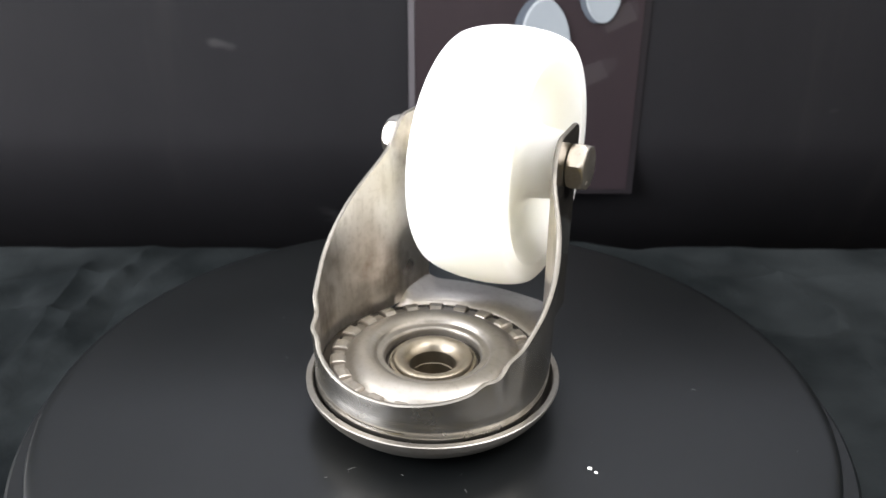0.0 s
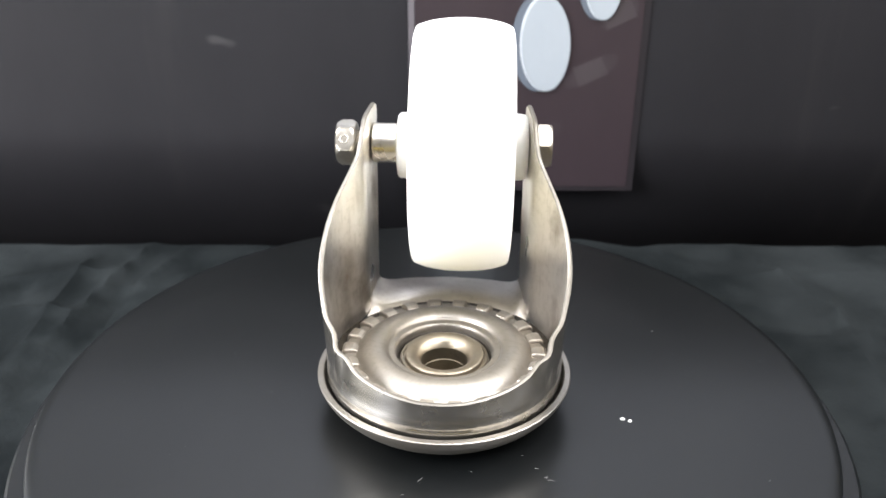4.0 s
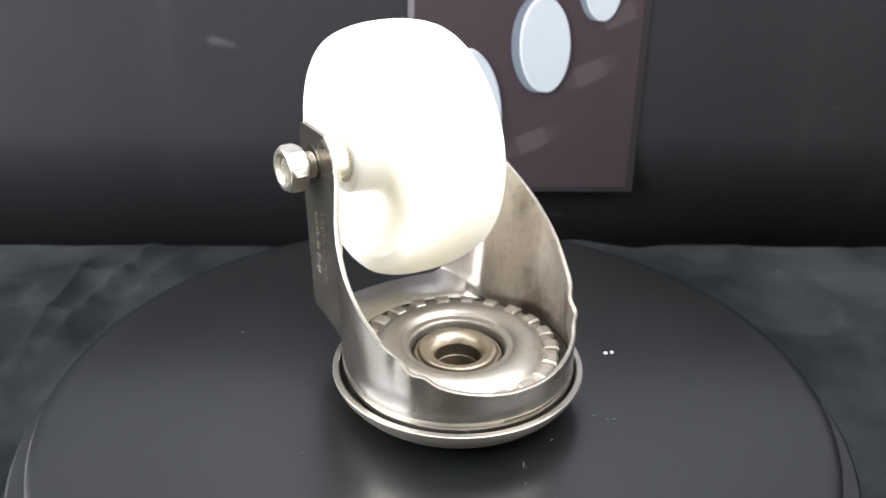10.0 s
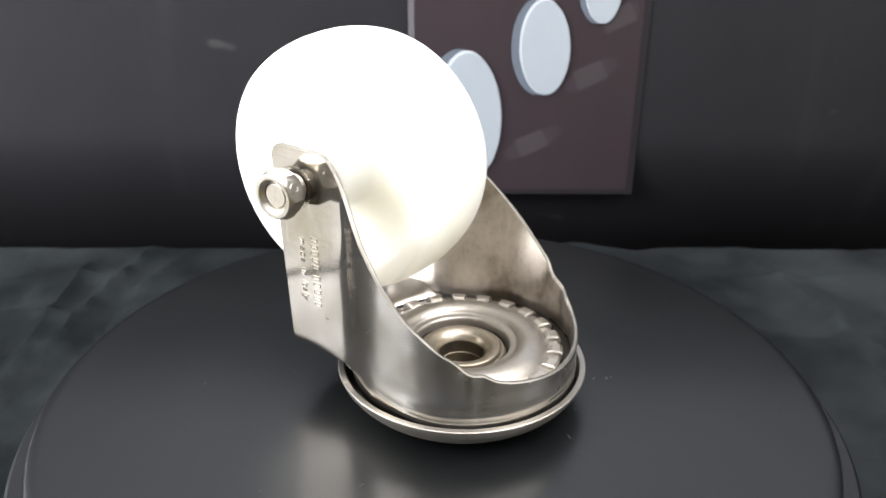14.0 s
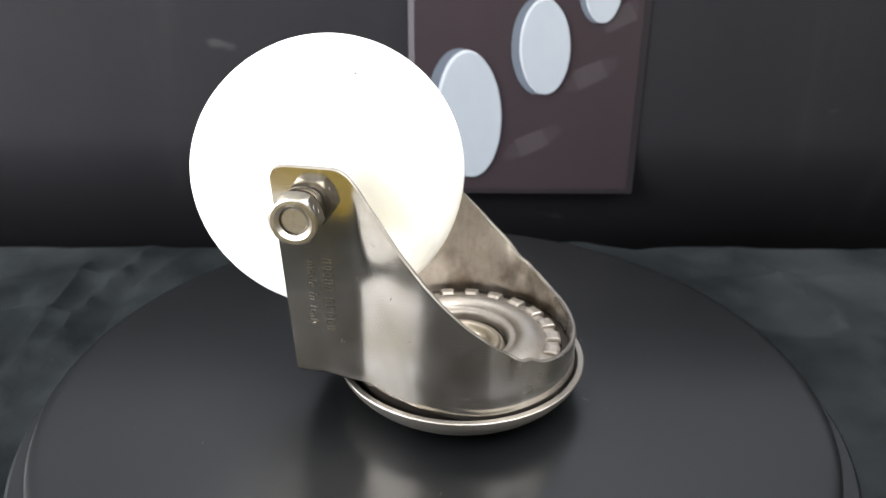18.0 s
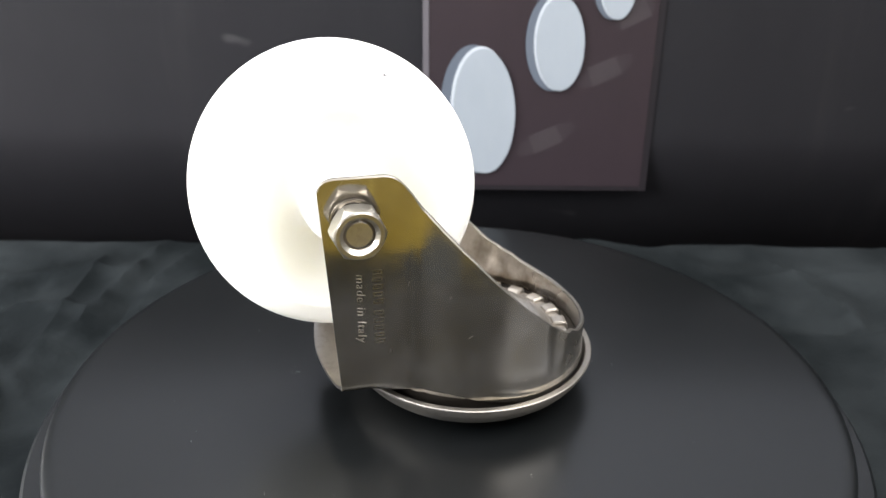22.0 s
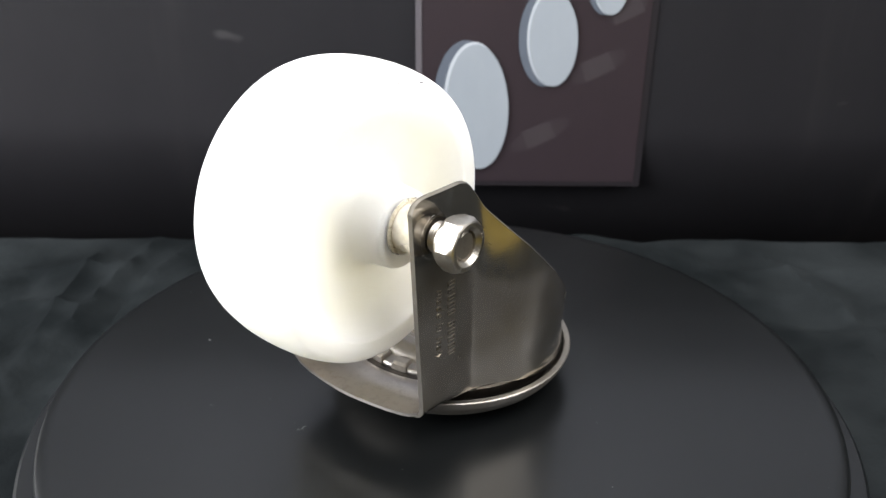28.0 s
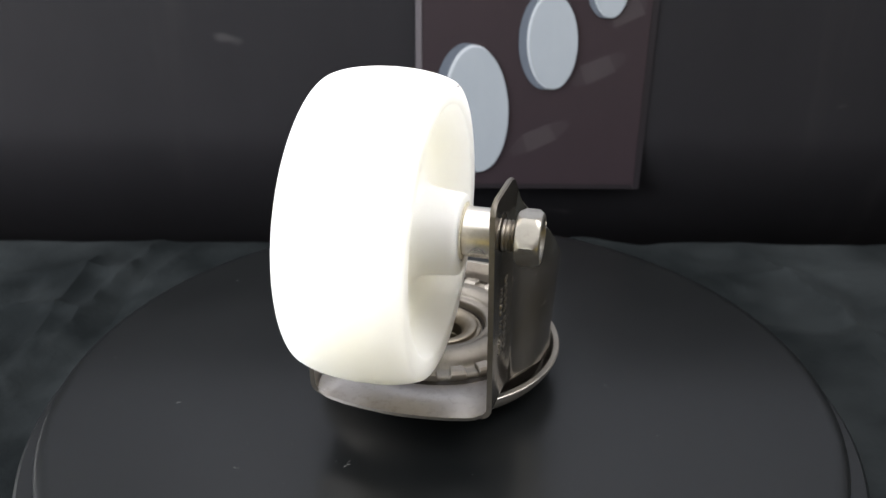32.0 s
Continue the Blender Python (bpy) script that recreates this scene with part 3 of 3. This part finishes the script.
def caster():
    c = tagged(new("caster_wheel"), "upturned swivel caster of stainless steel with a white nylon wheel", "caster")
    # swivel pan
    pan = smoothed([(0.0340, 0.0004), (0.0376, 0.0016), (0.0430, 0.0054), (0.0466, 0.0096), (0.0480, 0.0124)], 5)
    prof = [(0, 0.0004), (0.030, 0.0003)] + pan + [(0.0484, 0.0134), (0.0484, 0.0139), (0.0481, 0.01415), (0.0463, 0.01415), (0.0459, 0.0139), (0.0457, 0.0125), (0.0450, 0.0094), (0.0425, 0.0066), (0.036, 0.0050), (0, 0.0050)]
    part("swivel_pan", lathe(prof, 160), PAN_STEEL, c, "shallow turned steel pan", 28)
    # coloured dark for the shade between pan and drum
    part("ball_race", lathe([(0.030, 0.0052), (0.0405, 0.0060), (0.0415, 0.0085), (0.0408, 0.0120), (0.0415, 0.0145), (0.0400, 0.0160), (0.030, 0.0146)], 120), RACE_STEEL, c, "ball race coloured dark for the gap's shade")
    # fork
    # skirt coloured dark so that it sinks into the gap's shade
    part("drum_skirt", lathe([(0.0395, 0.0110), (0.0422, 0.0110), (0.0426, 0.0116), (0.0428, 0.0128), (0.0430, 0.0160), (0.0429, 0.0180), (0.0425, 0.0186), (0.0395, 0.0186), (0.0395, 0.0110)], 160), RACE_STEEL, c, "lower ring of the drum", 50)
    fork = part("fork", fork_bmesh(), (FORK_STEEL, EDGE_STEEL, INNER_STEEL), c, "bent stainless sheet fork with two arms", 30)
    part("floor_plate", floor_plate_bmesh(), PLATE_STEEL, fork, "", 30)
    # swivel cap with its stamped rim
    cap = smoothed([(0.0387, 0.0150), (0.0387, 0.0184), (0.0382, 0.0195), (0.0374, 0.0199), (0.0346, 0.0199), (0.0334, 0.0202), (0.0314, 0.0222), (0.0285, 0.0238), (0.0255, 0.0241), (0.0235, 0.0236), (0.0222, 0.0227), (0.0217, 0.0220), (0.0213, 0.0216), (0.0206, 0.0214), (0.0192, 0.0212), (0.0186, 0.0207), (0.0183, 0.0196), (0.0181, 0.0178), (0.0172, 0.0172), (0.0120, 0.0172)], 4)
    cap_ob = part("swivel_cap", lathe(cap, 144), CAP_STEEL, c, "pressed steel cap with a toothed rim", 40)
    tooth = bmesh.new()
    q = []
    for x, z, w in ((0.0328, 0.0202, 0.0024), (0.0336, 0.0212, 0.0026), (0.0350, 0.0217, 0.0029), (0.0380, 0.0216, 0.0032), (0.0390, 0.0208, 0.0033), (0.0393, 0.0158, 0.0033)):
        q.append([tooth.verts.new((x, s * w, z - dz)) for s, dz in ((-0.99, 0.0026), (-0.93, 0.0005), (-0.80, 0.0), (0.80, 0.0), (0.93, 0.0005), (0.99, 0.0026))])
    for a, b in zip(q, q[1:]):
        for i in range(5):
            tooth.faces.new((a[i], a[i + 1], b[i + 1], b[i]))
    first = part("tooth", tooth, TOOTH_STEEL, cap_ob, "", 20)
    for i in range(1, 22):
        o = new("tooth", first.data)
        o.parent = cap_ob
        o.matrix_basis = Matrix.Rotation(2 * math.pi * i / 22, 4, "Z")
    # bearing
    ring = [(0.0168, 0.0165), (0.0168, 0.0181), (0.0165, 0.0184), (0.0158, 0.0184), (0.0156, 0.0178), (0.0152, 0.0178)]
    ring += smoothed([(0.0151, 0.0192), (0.0148, 0.0197), (0.0138, 0.0199), (0.0122, 0.0196), (0.0106, 0.0186), (0.0095, 0.0171), (0.0090, 0.0160)], 5)
    brg = part("bearing", lathe(ring, 96), RING_STEEL, c, "greasy bearing ring with a bore", 40)
    part("bore", lathe([(0.0090, 0.0160), (0.0088, 0.0110), (0.0084, 0.0108), (0.0084, 0.0058), (0, 0.0058)], 64), BORE_STEEL, brg, "dirty bore darkened for its depth")
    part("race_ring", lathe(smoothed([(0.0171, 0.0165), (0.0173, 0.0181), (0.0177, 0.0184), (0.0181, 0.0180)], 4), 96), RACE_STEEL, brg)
    # wheel
    half, wx = 0.0193, 0.0051
    side = [(0.0085, 0.0258), (0.0120, 0.0258), (0.0127, 0.0254), (0.0131, 0.0246)]
    side += smoothed([(0.0131, 0.0246), (0.0140, 0.0165), (0.0149, 0.0128), (0.0175, 0.0103), (0.0220, 0.0090), (0.0285, 0.0094), (0.0325, 0.0110), (0.0358, 0.0136), (0.0384, 0.0164), (0.0396, 0.0182), (0.0402, 0.0189), (0.0410, 0.0191), (0.0448, 0.0192)], 4)[1:]
    tread = smoothed([(0.0448, 0.0192), (0.0462, 0.0190), (0.0475, 0.0177), (0.0490, 0.0130), (0.0500, 0.0065), (0.0503, 0.0)], 5)
    left = [(r, wx - h) for r, h in side + tread[1:]]
    right = [(r, wx + h) for r, h in reversed(side + tread[1:-1])]
    wheel = part("wheel", lathe(left + right + [left[0]], 160, "x", (0, AXLE_Y + 0.0007, AXLE_Z - 0.0011)), NYLON, c, "white nylon wheel with crowned tread", 40)
    for s in (-1, 1):
        bush = lathe([(0.0062, 0), (0.0089, 0), (0.0094, 0.0003), (0.0094, 0.002)], 64, "x", (0, AXLE_Y, AXLE_Z))
        moved(bush, Matrix.Translation((wx, 0, 0)) @ Matrix.Diagonal((s, 1, 1, 1)) @ Matrix.Translation((-0.0260, 0, 0)))
        part("hub_bush", bush, BUSH_CREAM, wheel, "stained cream bush")
    rnd = random.Random(3)

    def scuff(r, deg, x, arc, thick):
        bm = bmesh.new()
        a0 = radians(deg)
        rows = []
        for k in range(9):
            a = a0 + arc * (k / 8 - 0.5) / r
            w = thick * math.sin(math.pi * (k + 0.6) / 9.2)
            rows.append([bm.verts.new((x, AXLE_Y + q * math.cos(a + 0.02 * math.sin(k)), AXLE_Z + q * math.sin(a))) for q in (r - w, r + w)])
        for p, q in zip(rows, rows[1:]):
            bm.faces.new((p[0], p[1], q[1], q[0]))
        part("scuff", bm, MARK_DARK, wheel, "dark scuff")

    scuff(0.0445, 110, wx - 0.01935, 0.0022, 0.00022)
    scuff(0.0440, 96, wx - 0.01935, 0.0008, 0.00015)
    for deg in (20, 58, 95, 118, 150, 171, 188, 205, 231, 262, 300, 335):
        scuff(0.0090 + 0.0004 * rnd.random(), deg, wx - 0.02588, rnd.uniform(0.0008, 0.0030), 0.00016)
        scuff(0.0090 + 0.0005 * rnd.random(), deg + 9, wx + 0.02588, rnd.uniform(0.0008, 0.0030), 0.00016)
    # axle, spacer, nut, bolt
    part("spacer", lathe([(0.0062, -0.0308), (0.0076, -0.0308), (0.0080, -0.0304), (0.0080, -0.0214), (0.0076, -0.0210), (0.0062, -0.0210)], 64, "x", (0, AXLE_Y, AXLE_Z)), CHROME, c, "bright plated spacer tube")
    thread = [(0, -0.0437), (0.0041, -0.0437), (0.0042, -0.0436), (0.0047, -0.0430)]
    x = -0.0428
    while x < -0.0200:
        thread += [(0.0051, x), (0.0046, x + 0.0006)]
        x += 0.0012
    bolt = part("axle_bolt", lathe(thread + [(0.0051, -0.019), (0.0051, 0.0336)], 64, "x", (0, AXLE_Y, AXLE_Z)), BOLT_STEEL, c, "threaded axle bolt")
    at = Matrix.Translation((0, AXLE_Y, AXLE_Z))
    part("hex_head", moved(hex_body(0.0166, 0.0334, 0.0406, 0.0), at @ Matrix.Rotation(radians(12), 4, "X")), BOLT_STEEL, bolt, "hexagonal bolt head", 25)
    nut = part("nut", moved(hex_body(0.0160, -0.0453, -0.0374, 0.0051), at @ Matrix.Rotation(radians(33), 4, "X")), NUT_STEEL, c, "bright hexagonal nut", 25)
    mark = lathe([(0.0012, -0.0002), (0.0012, 0.00012), (0.0014, 0.00018), (0.0017, 0.00018), (0.0019, 0.0001), (0.0019, -0.0002)], 24)
    flat = Matrix.Translation((-0.0416, AXLE_Y, AXLE_Z)) @ Matrix.Rotation(radians(153 - 90), 4, "X") @ Matrix.Translation((0, 0, 0.0080))
    part("stamped_ring", moved(mark, flat), NUT_STEEL, nut)
    # worn stamped marks on the head and on the nut
    for owner, metal, x, marks in ((bolt, BOLT_STEEL, 0.0406, (20, 38, 56, 76, 150, 168, 240, 262, 284)), (nut, NUT_STEEL, -0.0453, (70, 84, 98, 196, 214, 300, 316))):
        bm = bmesh.new()
        for k, deg in enumerate(marks):
            one = block(-0.00012, 0.00012, -0.0002, 0.0002, -0.0007, 0.0007, 0.00008)
            moved(one, at @ Matrix.Translation((x, 0, 0)) @ Matrix.Rotation(radians(deg), 4, "X") @ Matrix.Translation((0, 0, 0.0058 if x > 0 else 0.0070)) @ Matrix.Rotation(radians(25 * (k % 3 - 1)), 4, "X"))
            me = bpy.data.meshes.new("mark")
            one.to_mesh(me)
            one.free()
            bm.from_mesh(me)
            bpy.data.meshes.remove(me)
        part("stamped_marks", bm, metal, owner)
    # flat dark plate in place of the shade inside the axle slot
    slot = bmesh.new()
    rim = [slot.verts.new((0, 0.0055 * math.cos(t), 0.0055 * math.sin(t) + (0.0010 if math.sin(t) > 0 else 0))) for t in [2 * math.pi * (k + 0.5) / 40 for k in range(40)]]
    bottom = [slot.verts.new(v.co + Vector((0.0006, 0, 0))) for v in rim]
    slot.faces.new(rim)
    for k in range(40):
        slot.faces.new((rim[k], rim[(k + 1) % 40], bottom[(k + 1) % 40], bottom[k]))
    moved(slot, Matrix.Translation((-0.03295, AXLE_Y, AXLE_Z)) @ Matrix.Rotation(-math.atan2(0.0018, 0.033), 4, "Z"))
    part("axle_slot", slot, RACE_STEEL, fork, "dark plate for the shaded slot round the axle")
    ring_mark = lathe([(0.0066, -0.0003), (0.0069, 0.0001), (0.0073, 0.0002), (0.0077, 0.0001), (0.0079, -0.0003)], 64, "x")
    moved(ring_mark, Matrix.Translation((-0.03285, AXLE_Y, AXLE_Z)) @ Matrix.Rotation(-math.atan2(0.0018, 0.033), 4, "Z") @ Matrix.Diagonal((-1, 1, 1, 1)))
    part("washer_mark", ring_mark, FORK_STEEL, fork, "round washer mark pressed into the steel")
    # shallow nicks in the sheet
    for x, y, z, lng, tilt in ((-0.0340, 0.0328, 0.0616, 0.0011, 70), (-0.0402, 0.0198, 0.0576, 0.0010, 60), (-0.0431, 0.0130, 0.0431, 0.0016, 40), (-0.0335, 0.0394, 0.0357, 0.0013, 75),
                               (-0.0335, 0.0384, 0.0352, 0.0009, 100), (-0.0438, -0.0073, 0.0221, 0.0007, 20), (-0.0360, 0.0268, 0.0757, 0.0014, 130), (-0.0364, 0.0260, 0.0752, 0.0010, 130)):
        bm = bmesh.new()
        bmesh.ops.create_icosphere(bm, subdivisions=1, radius=1)
        out = math.atan2(-x, y) if y < 0.0286 else math.pi / 2
        moved(bm, Matrix.Translation((x, y, z)) @ Matrix.Rotation(out, 4, "Z") @ Matrix.Rotation(radians(tilt), 4, "Y") @ Matrix.Diagonal((lng, 0.00010, 0.00016, 1)))
        part("nick", bm, EDGE_STEEL, fork)
    # stamped marks on the nut arm
    face = Matrix(((0, 0, -1), (0, -1, 0), (-1, 0, 0))).to_4x4()

    def on_arm(y, z):
        xx = -(0.03411 - (0.03411 - 0.0323) * (y - 0.0286) / 0.033)
        return Matrix.Translation((xx - 0.00010, y, z)) @ Matrix.Rotation(-math.atan2(0.0018, 0.033), 4, "Z") @ face

    part("stamped_words", moved(lettering("made in Italy", 0.0044, -0.00007), on_arm(0.0505, 0.0668)), STAMP_STEEL, fork, "raised stamped words", 20)
    z = 0.0680
    for w in (0.0022, 0.0019, 0.0022, 0.0021, 0.0020, 0.0010, 0.0022, 0.0022, 0.0023, 0.0019, 0.0019):
        if w > 0.0015:
            # a hollow upright bar, its strokes a third of a millimetre wide
            bm, q = bmesh.new(), 0.00034
            x0, x1, y1 = w * 0.12, w * 0.88, 0.0034
            for bx in ((x0, x0 + q, 0, y1), (x1 - q, x1, 0, y1), (x0 + q, x1 - q, 0, q), (x0 + q, x1 - q, y1 - q, y1)):
                one = block(*bx, -0.0002, 0.00012, 0.00006)
                me = bpy.data.meshes.new("stroke")
                one.to_mesh(me)
                one.free()
                bm.from_mesh(me)
                bpy.data.meshes.remove(me)
            part("stamped_bar", moved(bm, on_arm(0.0452 - 0.016 * (0.0680 - z), z)), STAMP_STEEL, fork)
        z -= w + 0.00068
    return c


CASTER_AT = (0.0038, -0.0098)
TURN_START, TURN_RATE = -26.5, 6.011

setting()
table_with_cloth()
print_board()
the_table, the_platter = turntable()
the_caster = caster()


def crumb(x, y, sx, sy, sz, seed):
    bm = bmesh.new()
    bmesh.ops.create_icosphere(bm, subdivisions=2, radius=1)
    for v in bm.verts:
        k = 1 + 0.35 * noise.noise(v.co * 1.7 + Vector((seed, 0, 0)))
        v.co = Vector((v.co.x * sx * k, v.co.y * sy * k, max(0, v.co.z * k + 0.6) * sz))
    ob = link_mesh("crumb", bm, CRUMB_WHITE)
    return tagged(ob, "tiny white crumb lying on the platter", "crumb", group="crumbs on the platter"), (x, y)


CRUMBS = [crumb(0.0716, -0.0228, 0.0009, 0.00062, 0.00055, 1.0), crumb(0.0743, -0.0238, 0.0007, 0.0005, 0.00045, 5.0)]


def dust():
    bm = bmesh.new()
    rnd = random.Random(7)
    spots = [(0.1172, -0.0548), (-0.124, -0.0071), (-0.065, -0.0111), (-0.1426, -0.0292), (-0.0848, 0.0436), (-0.0027, -0.0616), (-0.1057, 0.0384), (-0.1201, 0.0672),
             (-0.0564, 0.0555), (0.048, 0.0978), (0.0238, 0.0587), (-0.0101, 0.0989), (-0.0241, 0.0533), (0.1356, 0.0201), (0.019, 0.0584), (0.0552, 0.0706), (-0.1091, 0.0201), (-0.0851, 0.0157)]
    for _ in range(60):
        a, r = rnd.uniform(0, 6.283), 0.145 * math.sqrt(rnd.uniform(0.12, 1))
        spots.append((r * math.cos(a), r * math.sin(a)))
    for i, (x, y) in enumerate(spots):
        s = rnd.uniform(0.00010, 0.00019) if i < 18 else rnd.uniform(0.00005, 0.00011)
        ang, lng = rnd.uniform(0, 3.14), rnd.uniform(0.8, 2.2)
        pts = []
        for k in range(5):
            t = 2 * math.pi * k / 5
            u, w = s * lng * math.cos(t), s * math.sin(t)
            pts.append(bm.verts.new((x + u * math.cos(ang) - w * math.sin(ang), y + u * math.sin(ang) + w * math.cos(ang), 0.00008)))
        top = bm.verts.new((x, y, 0.00008 + s * 0.6))
        for k in range(5):
            bm.faces.new((pts[k], pts[(k + 1) % 5], top))
    return tagged(link_mesh("dust", bm, DUST_GREY), "specks of pale dust on the platter", "dust", kind="stuff")


DUST = dust()


def lint():
    """Short curled fibres that lie on the platter."""
    bm = bmesh.new()
    rnd = random.Random(11)
    for x, y, lng in ((0.0152, -0.0551, 0.0012), (0.0370, -0.0521, 0.0013), (0.0411, -0.0569, 0.0016), (0.0405, -0.0575, 0.0014), (0.0331, -0.0453, 0.0008), (-0.0086, -0.0680, 0.0011), (-0.0037, -0.0609, 0.0030),
                      (-0.0157, 0.1009, 0.0007), (0.0190, 0.0605, 0.0012), (0.0196, 0.0587, 0.0014), (0.0184, 0.0592, 0.0010), (0.0570, 0.0709, 0.0012), (0.1167, -0.0555, 0.0011), (-0.0644, -0.0115, 0.0007),
                      (0.0431, -0.0585, 0.0022), (0.0950, 0.0420, 0.0016), (-0.0493, 0.0778, 0.0015)):
        a, bend, w = rnd.uniform(0, 6.283), rnd.uniform(-1.2, 1.2), 0.00009
        px, py, rows = x, y, []
        for k in range(7):
            dx, dy = math.cos(a), math.sin(a)
            thin = w * (0.35 + 0.65 * math.sin(math.pi * (k + 0.5) / 7))
            h = 0.00025 * math.sin(math.pi * k / 6)
            rows.append([bm.verts.new(p) for p in ((px - dy * thin, py + dx * thin, 0.00008 + h), (px, py, 0.00022 + h), (px + dy * thin, py - dx * thin, 0.00008 + h))])
            px, py, a = px + dx * lng / 6, py + dy * lng / 6, a + bend / 6
        for p, q in zip(rows, rows[1:]):
            bm.faces.new((p[0], p[1], q[1], q[0]))
            bm.faces.new((p[1], p[2], q[2], q[1]))
    return tagged(link_mesh("lint", bm, LINT_GREY), "short pale fibres of lint on the platter", "lint", kind="stuff")


LINT = lint()


def motions():
    times = [i * 1.0 for i in range(33)]

    def turned(t, x, y, z):
        return Matrix.Rotation(radians(TURN_START + TURN_RATE * t), 4, "Z") @ Matrix.Translation((x, y, z))

    walk(the_platter, [(t, pose(0, 0, -TABLE_Z, 0, 0, TURN_START + TURN_RATE * t)) for t in times])
    walk(the_caster, [(t, turned(t, *CASTER_AT, 0.0)) for t in times])
    for ob in (DUST, LINT):
        walk(ob, [(t, turned(t, 0, 0, 0)) for t in times])
    for ob, (x, y) in CRUMBS:
        walk(ob, [(t, turned(t, x, y, 0)) for t in times])


motions()
